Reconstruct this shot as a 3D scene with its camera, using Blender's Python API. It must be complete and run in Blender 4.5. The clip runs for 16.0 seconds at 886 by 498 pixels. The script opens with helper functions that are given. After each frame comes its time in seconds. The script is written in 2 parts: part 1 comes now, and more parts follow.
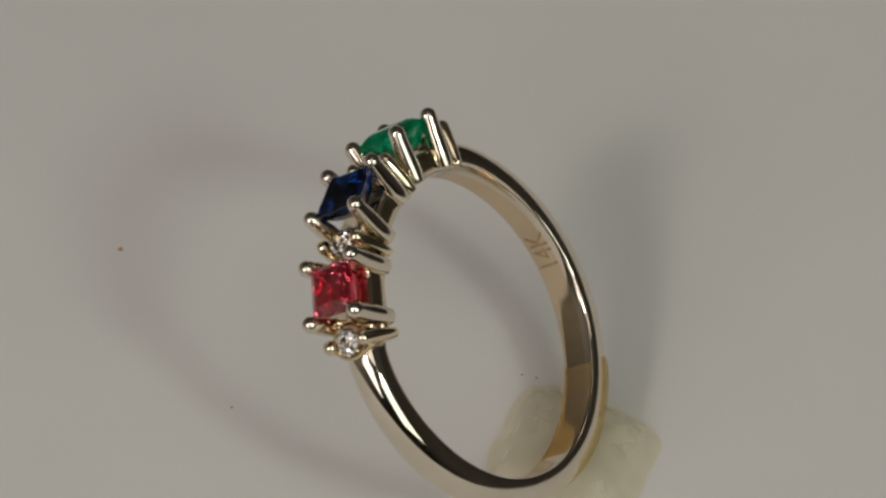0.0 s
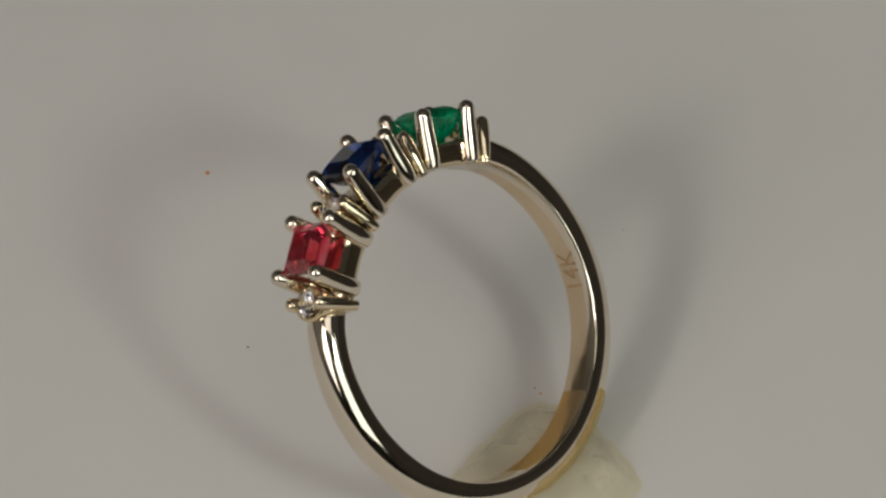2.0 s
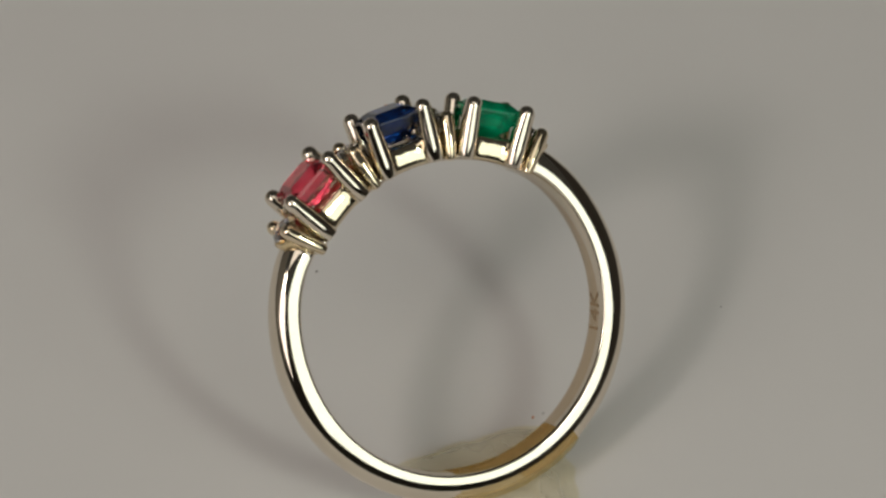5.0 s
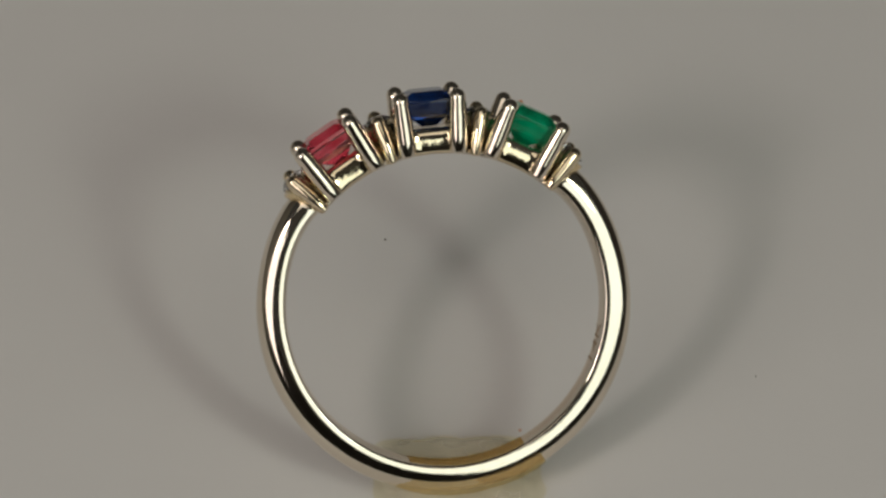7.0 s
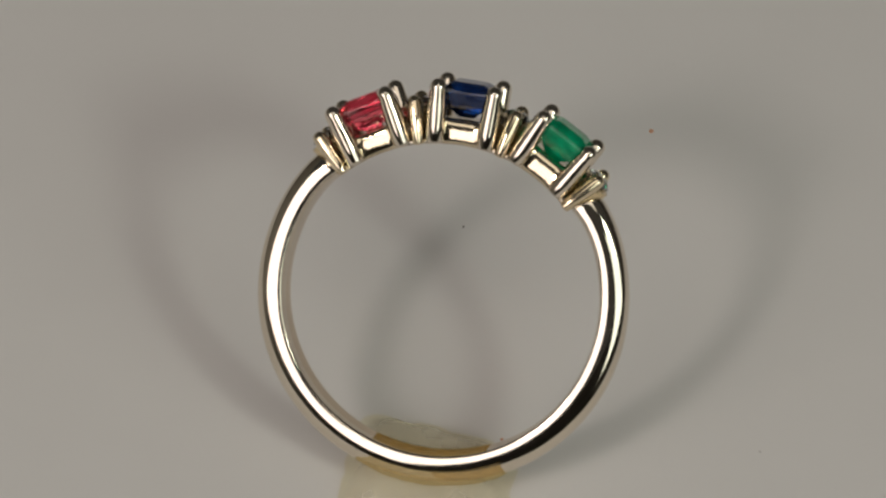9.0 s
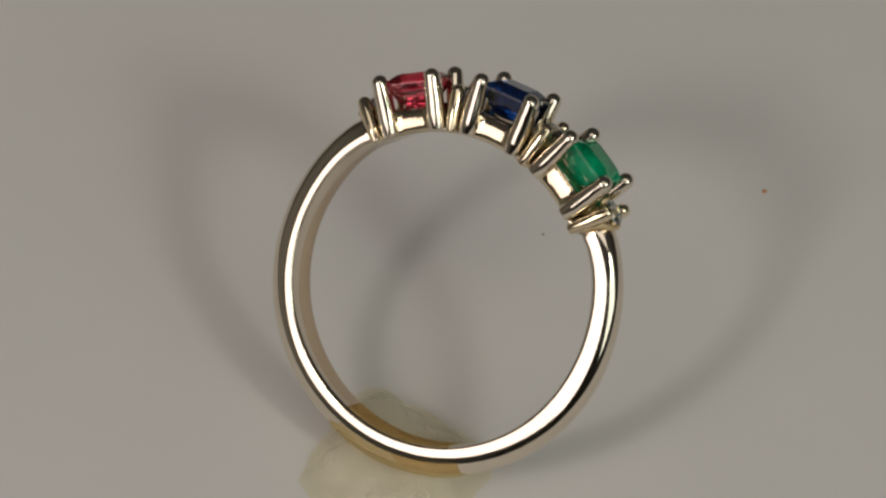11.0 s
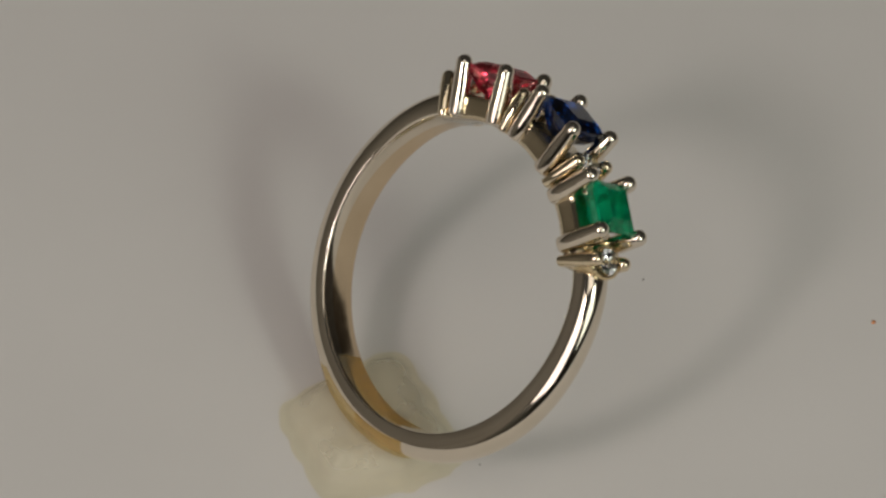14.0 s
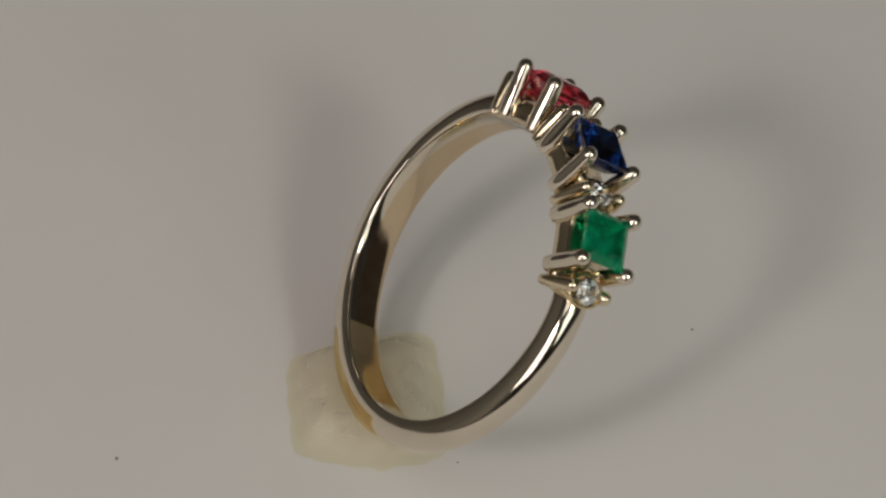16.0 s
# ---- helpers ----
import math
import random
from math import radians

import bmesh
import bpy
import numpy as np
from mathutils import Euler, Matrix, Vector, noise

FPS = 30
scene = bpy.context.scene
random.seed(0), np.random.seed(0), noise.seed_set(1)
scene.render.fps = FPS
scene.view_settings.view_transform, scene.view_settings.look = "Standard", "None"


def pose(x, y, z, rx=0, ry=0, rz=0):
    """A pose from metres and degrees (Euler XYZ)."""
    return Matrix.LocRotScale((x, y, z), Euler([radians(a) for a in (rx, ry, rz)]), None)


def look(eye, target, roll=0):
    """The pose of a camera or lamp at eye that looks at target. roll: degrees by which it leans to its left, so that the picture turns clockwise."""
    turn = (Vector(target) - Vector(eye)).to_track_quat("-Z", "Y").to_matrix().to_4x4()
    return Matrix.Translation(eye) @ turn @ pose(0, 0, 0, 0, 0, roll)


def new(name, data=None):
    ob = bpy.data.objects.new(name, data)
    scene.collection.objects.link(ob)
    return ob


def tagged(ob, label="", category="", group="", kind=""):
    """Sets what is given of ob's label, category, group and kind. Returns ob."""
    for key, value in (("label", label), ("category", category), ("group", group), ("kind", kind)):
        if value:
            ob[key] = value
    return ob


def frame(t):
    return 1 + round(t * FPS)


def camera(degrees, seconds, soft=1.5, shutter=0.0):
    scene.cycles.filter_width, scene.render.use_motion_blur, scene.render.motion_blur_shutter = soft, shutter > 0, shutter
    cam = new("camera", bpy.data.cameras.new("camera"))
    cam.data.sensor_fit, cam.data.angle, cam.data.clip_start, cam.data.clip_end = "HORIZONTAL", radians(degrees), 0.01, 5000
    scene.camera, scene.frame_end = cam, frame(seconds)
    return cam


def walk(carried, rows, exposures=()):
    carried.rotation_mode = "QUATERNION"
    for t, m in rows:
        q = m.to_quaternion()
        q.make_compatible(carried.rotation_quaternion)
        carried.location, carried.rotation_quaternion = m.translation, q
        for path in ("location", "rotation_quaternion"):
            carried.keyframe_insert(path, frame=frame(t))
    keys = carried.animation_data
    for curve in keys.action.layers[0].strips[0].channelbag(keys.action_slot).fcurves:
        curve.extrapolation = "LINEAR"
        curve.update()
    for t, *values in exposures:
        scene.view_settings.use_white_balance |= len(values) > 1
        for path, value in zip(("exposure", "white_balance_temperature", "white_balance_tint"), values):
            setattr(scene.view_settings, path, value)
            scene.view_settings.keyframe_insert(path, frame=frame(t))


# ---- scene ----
S = 0.001  # the model is laid out in millimetres

# ---- camera: fixed, macro lens, looking down at the turntable ----
eye = Vector((0.0, -166.879, 209.535)) * S
tilt, pan = radians(49.5347), radians(-0.685)
forward = Vector((math.sin(pan) * math.cos(tilt), math.cos(pan) * math.cos(tilt), -math.sin(tilt)))
cam = camera(10.5, 16.0, soft=2.55)
still = look(eye, eye + forward * 0.26, 0.85)
walk(cam, [(0, still), (16, still)], exposures=[(0, 0.275, 6430, 9), (3, 0.275, 6430, 9), (5.5, 0.21, 6430, 9), (6.5, 0.10, 6450, 9), (7, 0.06, 6460, 9), (8, 0.13, 6480, 10), (9, 0.245, 6480, 10), (11.5, 0.155, 6510, 10), (12.5, 0.245, 6510, 10), (14, 0.255, 6510, 10), (16, 0.265, 6490, 11)])

# ---- light: dim grey room, two small lamps with wide diffusers beside the camera, a warm diffuser above ----
world = bpy.data.worlds.new("room_light")
scene.world = world
world.use_nodes = True
world.node_tree.nodes["Background"].inputs[0].default_value = (1.0, 0.95, 0.86, 1)
world.node_tree.nodes["Background"].inputs[1].default_value = 0.032


def soft_lamp(name, side, lift, power, colour, wide, tall, away):
    """An area lamp: degrees beside the camera's line, degrees above the table."""
    u, v = radians(side), radians(lift)
    data = bpy.data.lights.new(name, "AREA")
    data.shape, data.size, data.size_y, data.energy, data.color = "RECTANGLE", wide, tall, power, colour
    lamp = new(name, data)
    lamp.matrix_world = look(Vector((math.sin(u) * math.cos(v), -math.cos(u) * math.cos(v), math.sin(v))) * away, (0, 0, 0.008))
    return lamp


WEST, EAST = (1.0, 0.90, 0.845), (0.92, 0.97, 0.865)
soft_lamp("lamp_west", -42, 42, 0.53, WEST, 0.085, 0.12, 0.70)
soft_lamp("lamp_east", 42, 42, 0.46, EAST, 0.085, 0.12, 0.70)
soft_lamp("diffuser_west", -37, 31, 1.07, WEST, 0.52, 0.36, 0.76)
soft_lamp("diffuser_east", 37, 31, 0.87, EAST, 0.52, 0.36, 0.76)
soft_lamp("diffuser_above", 0, 67, 0.48, (1.0, 0.92, 0.82), 0.56, 0.30, 0.75)


# ---- materials ----
def material(name):
    mat = bpy.data.materials.new(name)
    mat.use_nodes = True
    return mat, mat.node_tree.nodes, mat.node_tree.links, mat.node_tree.nodes["Principled BSDF"]


def noise_node(nodes, links, scale, detail=4.0, rough=0.55):
    where = nodes.new("ShaderNodeTexCoord")
    tex = nodes.new("ShaderNodeTexNoise")
    tex.inputs["Scale"].default_value = scale
    tex.inputs["Detail"].default_value = detail
    tex.inputs["Roughness"].default_value = rough
    links.new(where.outputs["Object"], tex.inputs["Vector"])
    return tex


def ramp_node(nodes, links, source, low, high, a=0.35, b=0.65):
    ramp = nodes.new("ShaderNodeValToRGB")
    ramp.color_ramp.elements[0].position, ramp.color_ramp.elements[0].color = a, (*low, 1)
    ramp.color_ramp.elements[1].position, ramp.color_ramp.elements[1].color = b, (*high, 1)
    links.new(source, ramp.inputs[0])
    return ramp


def add_bump(nodes, links, shader, source, strength, distance):
    bump = nodes.new("ShaderNodeBump")
    bump.inputs["Strength"].default_value = strength
    bump.inputs["Distance"].default_value = distance
    links.new(source, bump.inputs["Height"])
    links.new(bump.outputs["Normal"], shader.inputs["Normal"])


def gold_material(name, low, high, gloss_low, gloss_high, relief):
    mat, nodes, links, sh = material(name)
    sh.inputs["Metallic"].default_value = 1.0
    tint = noise_node(nodes, links, 260.0, 3.0)
    links.new(ramp_node(nodes, links, tint.outputs["Fac"], low, high).outputs[0], sh.inputs["Base Color"])
    wear = noise_node(nodes, links, 1500.0, 5.0)
    gloss = ramp_node(nodes, links, wear.outputs["Fac"], (gloss_low,) * 3, (gloss_high,) * 3)
    links.new(gloss.outputs[0], sh.inputs["Roughness"])
    add_bump(nodes, links, sh, noise_node(nodes, links, 500.0, 4.0).outputs["Fac"], relief, 0.00006)
    return mat


def gem_material(name, low, high, ior, milky=0.0, shine=0.3):
    mat, nodes, links, sh = material(name)
    flaws = noise_node(nodes, links, 900.0, 5.0)
    links.new(ramp_node(nodes, links, flaws.outputs["Fac"], low, high).outputs[0], sh.inputs["Base Color"])
    sh.inputs["Roughness"].default_value = 0.015
    sh.inputs["IOR"].default_value = ior
    sh.inputs["Specular IOR Level"].default_value = shine
    sh.inputs["Transmission Weight"].default_value = 1.0 - milky
    return mat


def paper_material():
    mat, nodes, links, sh = material("white_paper")
    large = noise_node(nodes, links, 45.0, 4.0)
    links.new(ramp_node(nodes, links, large.outputs["Fac"], (0.735, 0.715, 0.695), (0.765, 0.745, 0.725), 0.3, 0.7).outputs[0], sh.inputs["Base Color"])
    sh.inputs["Roughness"].default_value = 0.75
    sh.inputs["Specular IOR Level"].default_value = 0.25
    add_bump(nodes, links, sh, noise_node(nodes, links, 1800.0, 6.0).outputs["Fac"], 0.12, 0.00005)
    return mat


def wax_material(name, clarity, tint, thick=0.0):
    mat, nodes, links, sh = material(name)
    cloud = noise_node(nodes, links, 350.0, 4.0)
    links.new(ramp_node(nodes, links, cloud.outputs["Fac"], (0.84, 0.77, 0.60), (0.89, 0.83, 0.68)).outputs[0], sh.inputs["Base Color"])
    sh.inputs["Roughness"].default_value = 0.32
    sh.inputs["IOR"].default_value = 1.44
    add_bump(nodes, links, sh, noise_node(nodes, links, 420.0, 3.0).outputs["Fac"], 0.5, 0.0003)
    clear = nodes.new("ShaderNodeBsdfTransparent")
    clear.inputs["Color"].default_value = (*tint, 1)
    mix = nodes.new("ShaderNodeMixShader")
    mix.inputs[0].default_value = clarity
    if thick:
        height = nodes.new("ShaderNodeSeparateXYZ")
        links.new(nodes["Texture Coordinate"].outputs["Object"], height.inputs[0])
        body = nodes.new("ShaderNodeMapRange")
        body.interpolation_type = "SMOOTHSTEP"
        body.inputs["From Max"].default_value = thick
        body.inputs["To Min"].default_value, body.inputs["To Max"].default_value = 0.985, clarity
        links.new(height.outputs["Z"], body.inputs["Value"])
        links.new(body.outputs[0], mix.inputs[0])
    links.new(sh.outputs[0], mix.inputs[1])
    links.new(clear.outputs[0], mix.inputs[2])
    links.new(mix.outputs[0], nodes["Material Output"].inputs["Surface"])
    return mat


def plain_material(name, low, high, rough, scale):
    mat, nodes, links, sh = material(name)
    grain = noise_node(nodes, links, scale, 4.0)
    links.new(ramp_node(nodes, links, grain.outputs["Fac"], low, high).outputs[0], sh.inputs["Base Color"])
    sh.inputs["Roughness"].default_value = rough
    return mat


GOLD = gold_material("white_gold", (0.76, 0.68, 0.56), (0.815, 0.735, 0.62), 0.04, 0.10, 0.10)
BORE_GOLD = gold_material("tan_gold", (0.69, 0.54, 0.37), (0.76, 0.61, 0.43), 0.07, 0.15, 0.15)
SATIN_GOLD = gold_material("satin_gold", (0.79, 0.665, 0.46), (0.85, 0.735, 0.54), 0.05, 0.11, 0.6)
CAST_GOLD = gold_material("cast_gold", (0.82, 0.65, 0.38), (0.88, 0.73, 0.46), 0.14, 0.30, 1.0)
RED_GEM = gem_material("red_gem", (0.86, 0.03, 0.075), (0.98, 0.15, 0.22), 1.76, 0.07)
BLUE_GEM = gem_material("blue_gem", (0.001, 0.011, 0.07), (0.003, 0.038, 0.19), 1.55, 0.0, 0.1)
GREEN_GEM = gem_material("green_gem", (0.0, 0.17, 0.07), (0.002, 0.68, 0.33), 1.48, 0.30, 0.12)
CLEAR_GEM = gem_material("clear_gem", (0.97, 0.97, 0.96), (1.0, 1.0, 1.0), 2.3, 0.0, 0.5)
PAPER = paper_material()
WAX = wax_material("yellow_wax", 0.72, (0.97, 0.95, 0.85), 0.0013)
WAX_FILM = wax_material("amber_wax_film", 0.91, (0.93, 0.85, 0.64))
STAMP = plain_material("stamped_mark", (0.30, 0.20, 0.10), (0.40, 0.27, 0.14), 0.5, 3000.0)
DARK_DUST = plain_material("dark_dust", (0.22, 0.20, 0.18), (0.30, 0.27, 0.25), 0.9, 9000.0)
RED_DUST = plain_material("red_dust", (0.58, 0.25, 0.11), (0.68, 0.33, 0.17), 0.9, 9000.0)
# greys of the unseen walls, chosen for what the polished metal reflects
REFLECTOR_WALL = plain_material("wall_reflector", (0.37, 0.345, 0.31), (0.43, 0.405, 0.365), 0.8, 8.0)
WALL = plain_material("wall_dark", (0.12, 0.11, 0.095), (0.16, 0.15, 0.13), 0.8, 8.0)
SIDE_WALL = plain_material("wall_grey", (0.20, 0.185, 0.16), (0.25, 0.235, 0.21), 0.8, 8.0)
DESK = plain_material("desk_grey", (0.10, 0.095, 0.09), (0.14, 0.135, 0.13), 0.6, 30.0)


# ---- mesh helpers ----
def part(name, bm, mat, parent=None, label="", smooth=True):
    bmesh.ops.recalc_face_normals(bm, faces=bm.faces)
    me = bpy.data.meshes.new(name)
    bm.to_mesh(me)
    bm.free()
    me.materials.append(mat)
    for poly in me.polygons:
        poly.use_smooth = smooth
    ob = new(name, me)
    ob.parent = parent
    if label:
        tagged(ob, label)
    return ob


def bridge_loops(bm, loops, closed_first=True, closed_last=True, around=True):
    rows = [[bm.verts.new(p) for p in loop] for loop in loops]
    n = len(rows[0])
    for a, b in zip(rows, rows[1:]):
        for i in range(n if around else n - 1):
            bm.faces.new((a[i], a[(i + 1) % n], b[(i + 1) % n], b[i]))
    if closed_first:
        bm.faces.new(rows[0])
    if closed_last:
        bm.faces.new(rows[-1])
    return rows


def finger(points, radii, sides=18, slim=None):
    """A finger of metal along points, with domed ends. slim: at each point, its width across the setting as a share of its depth."""
    slim = slim or [1.0] * len(points)
    pts = [Vector(p) for p in points]
    first, last = (pts[1] - pts[0]).normalized(), (pts[-1] - pts[-2]).normalized()
    stations = []
    for k in range(5):
        u = radians(10 + 80 * k / 5)
        stations.append((pts[0] - first * radii[0] * math.cos(u) * 0.3, first, radii[0] * math.sin(u), slim[0]))
    for k, p in enumerate(pts):
        a, b = pts[max(k - 1, 0)], pts[min(k + 1, len(pts) - 1)]
        stations.append((p, (b - a).normalized(), radii[k], slim[k]))
    for k in range(1, 7):
        u = radians(90 * k / 6.3)
        stations.append((pts[-1] + last * radii[-1] * math.sin(u), last, radii[-1] * math.cos(u), slim[-1]))
    bm = bmesh.new()
    loops = []
    for p, d, r, narrow in stations:
        side = d.cross(Vector((0, 1, 0.01))).normalized()
        other = d.cross(side)
        loops.append([(p + (side * narrow * math.cos(2 * math.pi * i / sides) + other * math.sin(2 * math.pi * i / sides)) * r) for i in range(sides)])
    bridge_loops(bm, loops)
    return bm


# ---- turntable ----
def rounded_disc(radius, top, thick, edge, segments=128):
    bm = bmesh.new()
    profile = [(radius * 0.5, top), (radius - edge, top), (radius - edge * 0.3, top - edge * 0.3), (radius, top - edge), (radius, top - thick)]
    loops = [[(r * math.cos(2 * math.pi * i / segments), r * math.sin(2 * math.pi * i / segments), z) for i in range(segments)] for r, z in profile]
    bridge_loops(bm, loops)
    return bm


def turntable():
    root = tagged(new("turntable"), "round turntable covered with matt white paper", "turntable")
    root.location = (0, 0, -0.012)
    part("platter", rounded_disc(0.16, 0.012, 0.009, 0.002), PAPER, root)
    part("foot", rounded_disc(0.11, 0.003, 0.003, 0.001), DESK, root, "grey round foot")
    return root


def wall(name, x, y, turn, paint, label):
    bm = bmesh.new()
    bmesh.ops.create_cube(bm, size=1.0)
    bmesh.ops.scale(bm, vec=(2.4, 0.03, 0.75), verts=bm.verts)
    ob = part(name, bm, paint, smooth=False)
    ob.matrix_world = pose(x, y, 0.25, 0, 0, turn)
    return tagged(ob, label, "wall", kind="structure")


def desk():
    bm = bmesh.new()
    bmesh.ops.create_cube(bm, size=1.0)
    bmesh.ops.scale(bm, vec=(2.3, 2.3, 0.03), verts=bm.verts)
    bmesh.ops.translate(bm, vec=(0, 0, -0.027), verts=bm.verts)
    bmesh.ops.bevel(bm, geom=list(bm.edges), offset=0.002, segments=2, affect="EDGES")
    ob = part("desk", bm, DESK, smooth=False)
    return tagged(ob, "plain grey desk under the turntable", "desk", kind="structure")


# ---- the ring, in its own space: x across, y along the finger, z to the stones ----
LIFT = 10.0     # bore centre above the ring's lowest point
BORE = 8.5
STEP = radians(29.574)   # from stone to stone


def polar(a, y, r):
    return Vector((r * math.sin(a), y, r * math.cos(a) + LIFT)) * S


def seat(a, u, y, r):
    """A point beside the axis of the seat at angle a: u across, y along, r outwards."""
    return Vector((r * math.sin(a) + u * math.cos(a), y, r * math.cos(a) - u * math.sin(a) + LIFT)) * S


BAND_MIDDLE, BAND_BACK, BAND_HIGH = 0.31, 1.12, 1.60


def band_section(cut=0.0, front=1.15, steps=9):
    """Cross-section of the band as (along the finger, outwards): flat bore, sloping sides and a domed crest.
    cut: how far the bore's front edge is planed back into a sloping face. front: reach of the front side."""
    crease = 0.45 * cut
    ring = []
    for side, outer, power in ((-1, False, 2.7 - 0.9 * cut), (1, False, 3.5), (1, True, 1.85), (-1, True, 2.9)):
        base = 0.11 + (0.17 * cut if side < 0 else 0.0)
        reach = BAND_BACK if side > 0 else -front
        for i in range(steps):
            u = 0.5 * math.pi * i / steps
            if side * (1 if outer else -1) < 0:
                u = 0.5 * math.pi - u
            across, out = max(0.0, math.cos(u)) ** (2 / power), math.sin(u) ** (2 / power)
            if outer:
                ring.append((reach * across, (base + (1 - base) * out) * BAND_HIGH))
            else:
                ring.append((crease + (reach - crease) * across, base * (1 - out) * BAND_HIGH))
    return ring


SECTION = band_section()


def shank(parent):
    bm = bmesh.new()
    start, stop, count = radians(45.6), radians(314.4), 170
    loops = []
    for k in range(count + 1):
        f = k / count
        a = start + (stop - start) * f
        end = min(f, 1 - f) * math.degrees(stop - start)
        grow = 1 + 0.10 * math.exp(-end / 16)
        flare = 0.10 * math.exp(-((end - 12) / 16) ** 2) * min(1.0, end / 6)
        cap = 1.0 if end > 2.4 else 0.82 + 0.18 * math.sqrt(max(0.0, 1 - (1 - end / 2.4) ** 2))
        cut = 0.4 + 0.4 * math.cos(math.pi * min(1.0, max(0.0, (end - 8) / 62)))
        loops.append([polar(a, BAND_MIDDLE + y * (0.5 + 0.5 * cap), BORE + 0.015 + flare + (0.05 * (1 - cap)) + h * grow * cap) for y, h in band_section(cut, 1.15 - 0.17 * math.sin(a))])
    bridge_loops(bm, loops)
    band = part("shank", bm, GOLD, parent, "polished white gold band with rounded outer face")
    # the bore faces take a darker, yellower gold than the outside
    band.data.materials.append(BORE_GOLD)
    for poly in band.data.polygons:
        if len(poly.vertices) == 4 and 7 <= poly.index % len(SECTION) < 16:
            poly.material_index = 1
    return band


def bridge_band(parent):
    """The curved strip of the bore under the stones."""
    bm = bmesh.new()
    loops = []
    for k in range(61):
        a = radians(-46.2 + 92.4 * k / 60)
        ring = [(-1.10, 0.0), (1.10, 0.0), (1.20, 0.08), (1.16, 0.35), (0.9, 0.45), (-0.9, 0.45), (-1.16, 0.35), (-1.20, 0.08)]
        loops.append([polar(a, y, BORE + 0.01 + h) for y, h in ring])
    bridge_loops(bm, loops)
    return part("bridge", bm, GOLD, parent)


def basket(parent, a, rise):
    """Gallery block under a square stone and its four prongs."""
    bm = bmesh.new()
    loops = []
    for k in range(25):
        u = -1.32 + 2.64 * k / 24
        scoop = min(1.0, (1.32 - abs(u)) / 0.62) ** 0.6
        top = 9.82 + 0.14 * (1 - scoop)
        low = math.sqrt((BORE + 0.05) ** 2 - u * u)
        yb = 1.47 - 0.19 * scoop
        mid = 0.5 * (low + top)
        loops.append([seat(a, u, y, r) for y, r in (
            (-yb + 0.05, low), (yb - 0.05, low), (yb + 0.01, low + 0.10), (yb + 0.055, 0.6 * low + 0.4 * mid), (yb + 0.07, mid), (yb + 0.05, 0.4 * mid + 0.6 * top), (yb, top - 0.08), (yb - 0.07, top),
            (-yb + 0.07, top), (-yb, top - 0.08), (-yb - 0.05, 0.4 * mid + 0.6 * top), (-yb - 0.07, mid), (-yb - 0.055, 0.6 * low + 0.4 * mid), (-yb - 0.01, low + 0.10))])
    bridge_loops(bm, loops)
    block = part("basket", bm, SATIN_GOLD, parent)
    for su in (-1, 1):
        for sy in (-1, 1):
            pts = [(1.38, 1.38, 8.62), (1.41, 1.40, 9.4), (1.47, 1.47, 10.4), (1.52, 1.56, 11.14 + rise), (1.53, 1.60, 11.40 + rise)]
            part("prong", finger([seat(a, su * u, sy * y, r) for u, y, r in pts], [0.50 * S, 0.53 * S, 0.52 * S, 0.47 * S, 0.46 * S]), GOLD, block)
    return block


def square_gem(parent, name, mat, a, rise, label):
    bm = bmesh.new()
    levels = [(0.47, 0.80, 0.81), (0.34, 1.06, 1.06), (0.10, 1.36, 1.37), (0.0, 1.39, 1.41), (-0.07, 1.39, 1.41), (-0.48, 1.22, 1.26), (-1.00, 0.90, 0.88), (-1.45, 0.40, 0.44)]
    loops = []
    for h, c, m in levels:
        q = c * 0.93
        pts = [(m, 0), (c, q), (q, c), (0, m), (-q, c), (-c, q), (-m, 0), (-c, -q), (-q, -c), (0, -m), (q, -c), (c, -q)]
        loops.append([seat(a, u, y, 11.27 + rise + h) for u, y in pts])
    bridge_loops(bm, loops)
    bmesh.ops.triangulate(bm, faces=[f for f in bm.faces if len(f.verts) == 4])
    return part(name, bm, mat, parent, label, smooth=False)


def small_seat(parent, a):
    bm = bmesh.new()
    loops = []
    for r, w, deep in ((8.66, 0.42, 1.46), (9.2, 0.56, 1.46), (9.8, 0.76, 1.42), (10.35, 0.94, 1.32), (10.55, 0.94, 1.20), (10.56, 0.78, 0.88), (10.0, 0.40, 0.45)):
        loops.append([seat(a, w * math.cos(2 * math.pi * i / 20), deep * math.sin(2 * math.pi * i / 20), r) for i in range(20)])
    bridge_loops(bm, loops)
    cup = part("small_seat", bm, CAST_GOLD, parent)
    for sy in (-1, 1):
        pts = [(0, 1.36, 8.64), (0, 1.32, 9.4), (0, 1.22, 10.3), (0, 1.17, 10.80)]
        part("prong", finger([seat(a, u, sy * y, r) for u, y, r in pts], [0.45 * S, 0.45 * S, 0.43 * S, 0.39 * S], slim=[0.72, 0.82, 1.0, 1.0]), SATIN_GOLD, cup)
    return cup


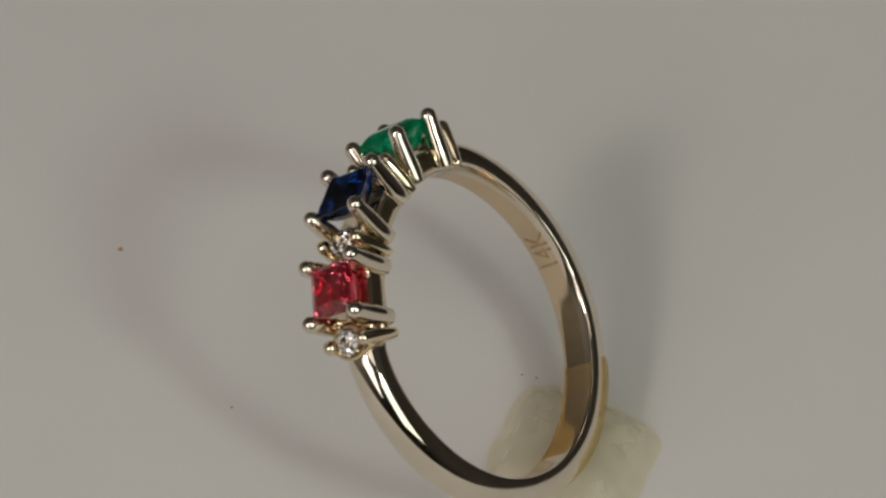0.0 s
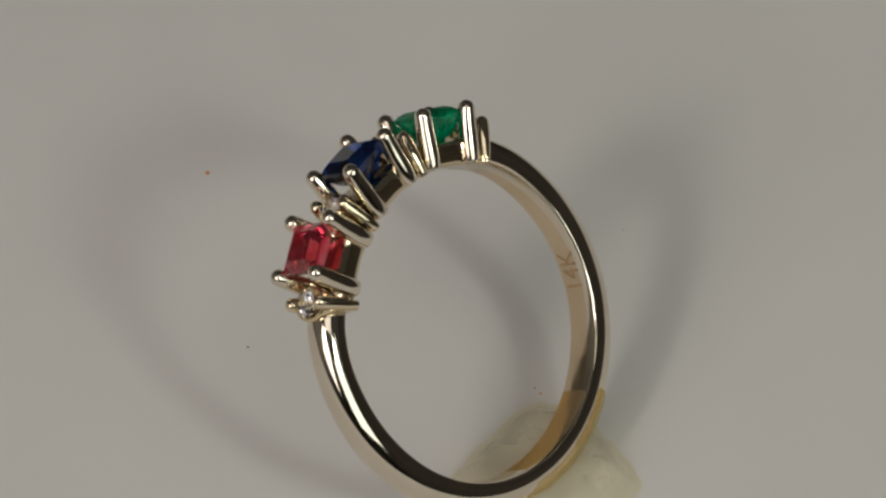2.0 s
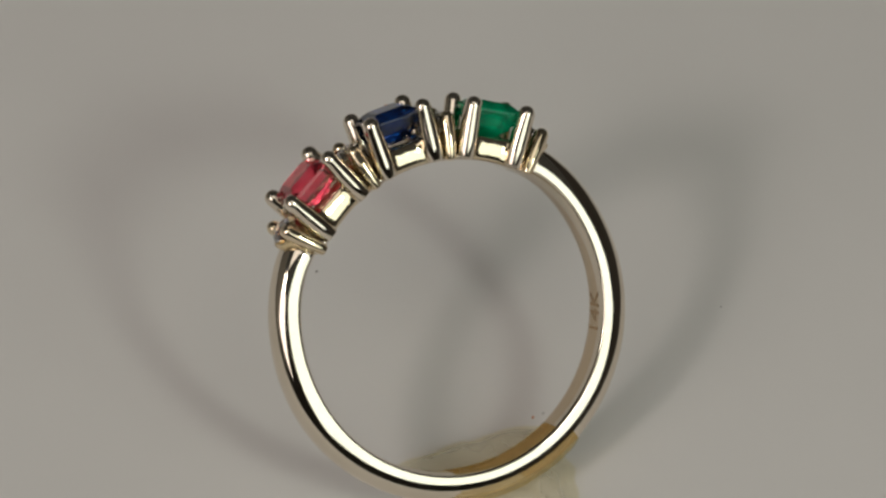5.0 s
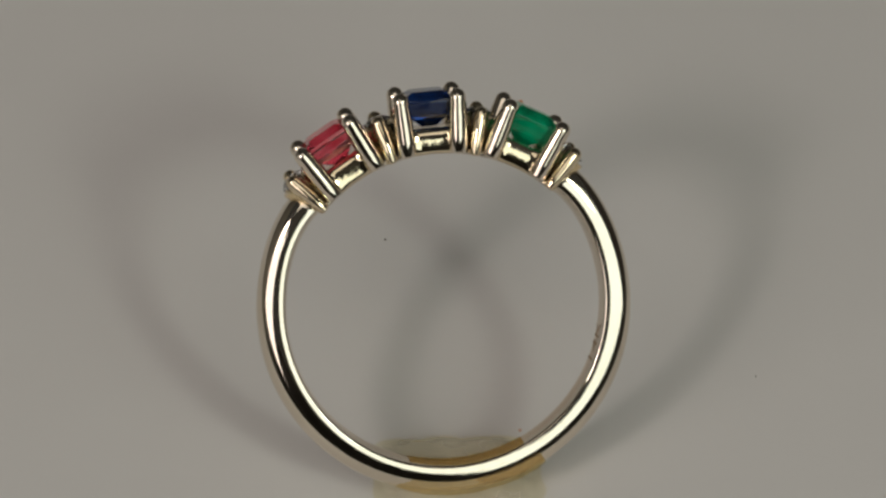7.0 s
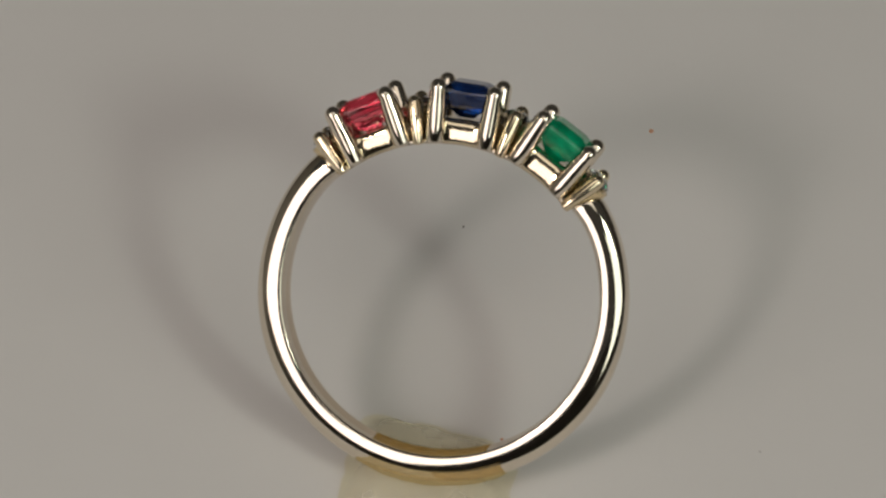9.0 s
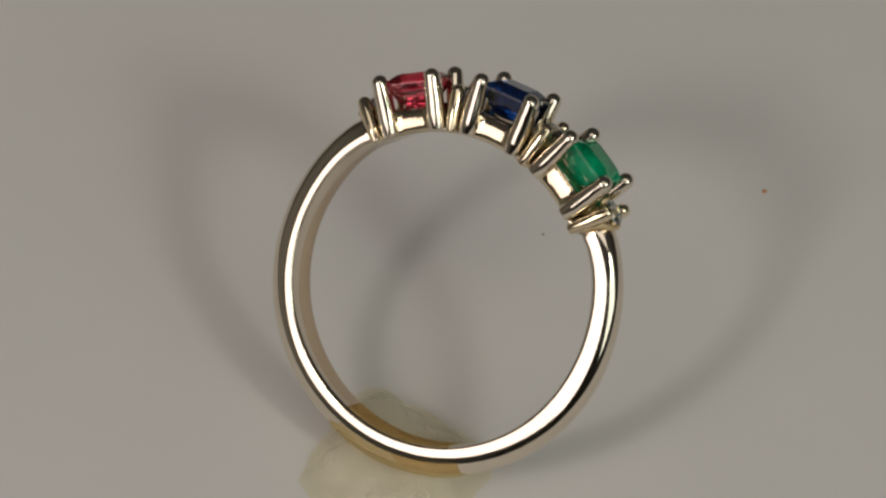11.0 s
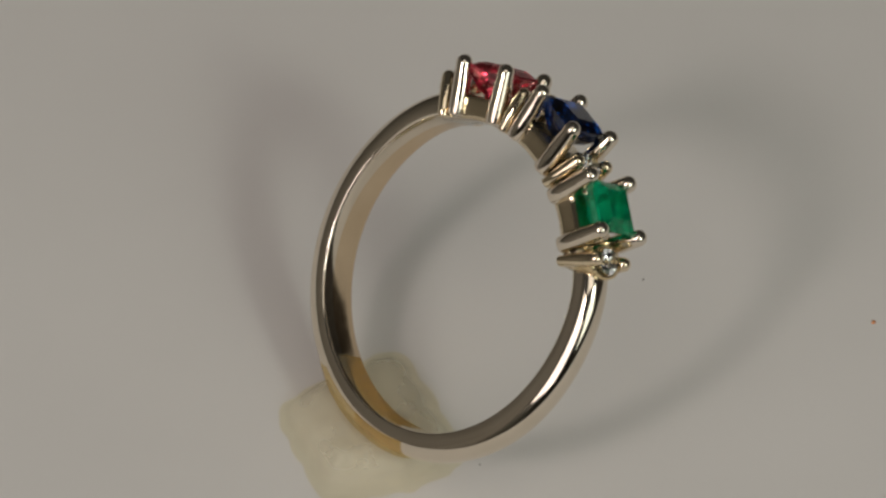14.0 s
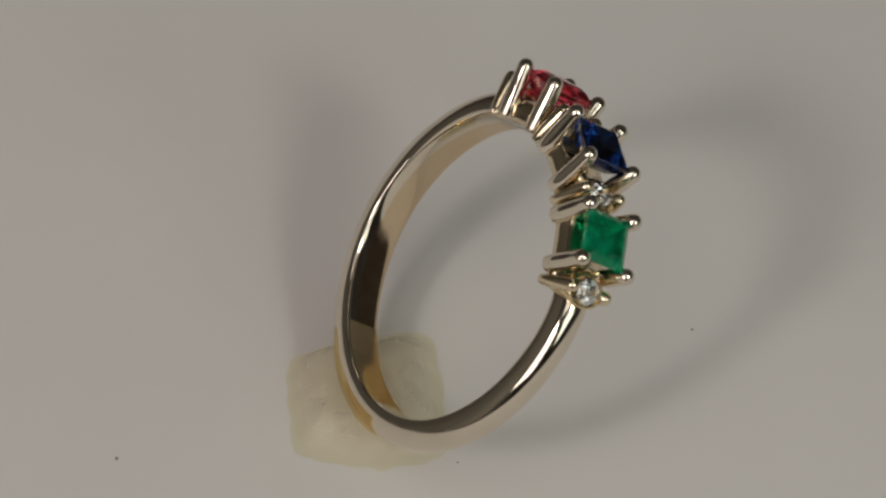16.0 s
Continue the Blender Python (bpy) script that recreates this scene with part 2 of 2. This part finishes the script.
def round_gem(parent, a):
    """Brilliant cut: table, star and kite facets, girdle, pavilion to a point."""
    bm = bmesh.new()
    loops = []
    for h, w, turn in ((0.27, 0.40, 0.0), (0.17, 0.58, 0.5), (0.03, 0.76, 0.0), (-0.02, 0.76, 0.0), (-0.30, 0.42, 0.5), (-0.60, 0.02, 0.0)):
        loops.append([seat(a, w * math.cos(2 * math.pi * (i + turn) / 8), w * math.sin(2 * math.pi * (i + turn) / 8), 10.74 + h) for i in range(8)])
    rows = [[bm.verts.new(p) for p in loop] for loop in loops]
    bm.faces.new(rows[0])
    bm.faces.new(rows[-1])
    for k, (p, q) in enumerate(zip(rows, rows[1:])):
        for i in range(8):
            j = (i + 1) % 8
            if k in (0, 3):
                bm.faces.new((p[i], p[j], q[i]))
                bm.faces.new((p[j], q[j], q[i]))
            elif k in (1, 4):
                bm.faces.new((p[i], q[j], q[i]))
                bm.faces.new((p[i], p[j], q[j]))
            else:
                bm.faces.new((p[i], p[j], q[j], q[i]))
    return part("diamond", bm, CLEAR_GEM, parent, "tiny round clear diamond", smooth=False)


def stamp(parent, words, middle, size):
    """Characters laid on the inside of the bore, reading towards the stones."""
    data = bpy.data.curves.new("stamp_text", "FONT")
    data.body, data.size, data.align_x, data.align_y = words, size, "CENTER", "CENTER"
    data.resolution_u, data.offset = 3, 0.0
    ob = bpy.data.objects.new("stamp_text", data)
    scene.collection.objects.link(ob)
    bpy.context.view_layer.update()
    flat = bpy.data.meshes.new_from_object(ob.evaluated_get(bpy.context.evaluated_depsgraph_get()))
    bpy.data.objects.remove(ob)
    bm = bmesh.new()
    bm.from_mesh(flat)
    bmesh.ops.subdivide_edges(bm, edges=[e for e in bm.edges if e.calc_length() > 0.2], cuts=2)
    for v in bm.verts:
        v.co = polar(middle - v.co.x / BORE, v.co.y * 1.22 + 0.40, BORE + 0.108 * math.exp(-((math.degrees(middle) - 57.6 - v.co.x / BORE * 57.3) / 16) ** 2) + 0.002)
    return part("stamp", bm, STAMP, parent, "dark stamped hallmark reading 14K", smooth=False)


def gem_ring():
    root = tagged(new("ring"), "polished white gold ring with square red, blue and green stones", "ring")
    band = shank(root)
    stamp(band, "14K", radians(109.7), 1.45)
    bridge_band(root)
    for k, (name, mat, rise, label) in enumerate((("ruby", RED_GEM, 0.0, "square-cut bright red gemstone"), ("sapphire", BLUE_GEM, 0.12, "square-cut deep blue gemstone"), ("emerald", GREEN_GEM, 0.0, "square-cut cloudy green gemstone"))):
        basket(root, (k - 1) * STEP, rise)
        square_gem(root, name, mat, (k - 1) * STEP, rise, label)
    for k in (-1.5, -0.5, 0.5, 1.5):
        small_seat(root, k * STEP)
        round_gem(root, k * STEP)
    return root


RING_TURN = Matrix(((0.98779414, -0.11165945, -0.10860438), (0.15548345, 0.74872023, 0.64439345), (0.00936168, -0.65341425, 0.75694265)))
RING_CENTRE = Vector((-1.863, -0.748, 9.927)) * S
RING_POSE = Matrix.Translation(RING_CENTRE + RING_TURN @ Vector((0, 0, -LIFT * S))) @ RING_TURN.to_4x4()


# ---- wax and dust ----
WAX_POSE = pose(-0.00095, -0.0061, -0.00002, 0, 0, 2)


def wax_film(parent, start, stop, inside):
    """A thin film drawn up over one side of the band, from angle to angle."""
    to_wax = WAX_POSE.inverted() @ RING_POSE
    if inside:
        strip = sorted(p for p in SECTION if p[1] < 0.06)
    else:
        strip = sorted((p for p in SECTION if p[1] > 0.62), key=lambda p: math.atan2(p[1] - 0.4, p[0]))
    bm = bmesh.new()
    loops = []
    for k in range(61):
        f = k / 60
        a = radians(start + (stop - start) * f)
        fade = min(1.0, 9 * f + 0.15, 5 * (1 - f) + 0.05)
        ripple = noise.noise(Vector((f * 11, 0.3, 4.0 if inside else 0.0)))
        skin, under = [], []
        for n, (y, h) in enumerate(strip):
            edge = min(n, len(strip) - 1 - n) / len(strip)
            if inside:
                thick = -0.02 - (0.05 + 0.03 * ripple) * fade * min(1.0, 5 * edge)
            else:
                thick = (0.05 + (0.15 + 0.05 * ripple) * fade) * h / BAND_HIGH
            skin.append(to_wax @ polar(a, BAND_MIDDLE + y * (0.99 if inside else 1.0 + 0.06 * fade), BORE + 0.015 + h + thick))
            under.append(to_wax @ polar(a, BAND_MIDDLE + y * 0.99, BORE + 0.015 + h + (-0.006 if inside else -0.01)))
        loops.append(skin + under[::-1])
    bridge_loops(bm, loops)
    return part("wax_film", bm, WAX_FILM, parent, "thin amber wax film on the band")


def wax_lump():
    bm = bmesh.new()
    sides, loops = 96, []
    for k in range(25):
        rho = 1.06 * (1 - k / 26) ** 0.8
        h = 0.5 + 0.5 * math.cos(math.pi * (rho / 1.06) ** 2.6)
        loop = []
        for i in range(sides):
            u = 2 * math.pi * i / sides
            c, s = math.cos(u), math.sin(u)
            reach = (abs(c) ** 4.5 + abs(s) ** 4.5) ** (-1 / 4.5)
            reach *= 1 + 0.09 * noise.noise(Vector((c * 1.7, s * 1.7, 4.0))) + 0.05 * noise.noise(Vector((c * 6, s * 6, 0.4)))
            y = 4.25 * s * reach * rho
            x = (4.35 + 0.14 * y) * c * reach * rho
            lump = 1 + 0.22 * noise.noise(Vector((x * 0.35, y * 0.35, 1.0))) + 0.10 * noise.noise(Vector((x, y, 3.0)))
            loop.append(Vector((x, y, 2.15 * h * lump)) * S)
        loops.append(loop)
    bridge_loops(bm, loops)
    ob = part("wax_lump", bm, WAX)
    wax_film(ob, 152, 200, False)
    wax_film(ob, 155, 198, True)
    return tagged(ob, "translucent pale yellow lump of wax holding the ring upright", "wax")


def dust_speck(mat, wide, label, seed):
    bm = bmesh.new()
    bmesh.ops.create_icosphere(bm, subdivisions=2, radius=wide * S)
    for v in bm.verts:
        v.co *= 1 + 0.5 * noise.noise(Vector((v.co.x, v.co.y, v.co.z)) * 6000 + Vector((seed, 0, 0)))
        v.co.z = v.co.z * 0.5 + wide * S * 0.3
    return tagged(part("dust_speck", bm, mat), label, "dust", "dust specks")


desk()
# added walls, all out of view; the pale, nearer west one brightens the metal
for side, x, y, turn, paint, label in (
        ("south", 0, -1.17, 0, WALL, "unseen dark grey wall, added to close the room"), ("north", 0, 1.17, 0, WALL, "unseen dark grey wall, added to close the room"),
        ("west", -0.74, 0, 90, REFLECTOR_WALL, "unseen light grey wall, added to brighten reflections in the ring"), ("east", 1.17, 0, 90, SIDE_WALL, "unseen mid grey wall, added to close the room")):
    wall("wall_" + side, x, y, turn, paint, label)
table = turntable()
ring = gem_ring()
wax = wax_lump()
SPECKS = [(-5.48, 12.44, 0.0, 0.08, DARK_DUST), (2.18, 23.30, 0.0, 0.14, RED_DUST), (3.49, -1.21, 0.0, 0.06, DARK_DUST), (2.51, -19.94, 0.0, 0.10, DARK_DUST), (15.57, 3.05, 0.0, 0.045, DARK_DUST), (2.4, -2.55, 1.66, 0.08, RED_DUST)]
specks = [dust_speck(mat, wide, "reddish brown speck of dust stuck on the wax" if z > 0 else "fine reddish speck of dust on white paper" if mat is RED_DUST else "fine dark speck of dust on white paper", i) for i, (x, y, z, wide, mat) in enumerate(SPECKS)]

# the turntable's angle, second by second
ANGLES = (66.66, 57.41, 48.04, 38.59, 29.03, 19.37, 9.65, 0.0, -9.66, -19.47, -29.26, -38.93, -48.38, -57.62, -66.91, -76.45, -86.04)


def turning(base):
    rows = []
    for k in range(33):
        a = ANGLES[k // 2] if k % 2 == 0 else (ANGLES[k // 2] + ANGLES[k // 2 + 1]) / 2
        rows.append((k / 2, pose(0, 0, 0, 0, 0, a) @ base))
    return rows


def motions():
    walk(table, turning(pose(0, 0, -0.012)))
    walk(ring, turning(RING_POSE))
    walk(wax, turning(WAX_POSE))
    for speck, (x, y, z, wide, mat) in zip(specks, SPECKS):
        walk(speck, turning(pose(x * S, y * S, z * S)))


motions()
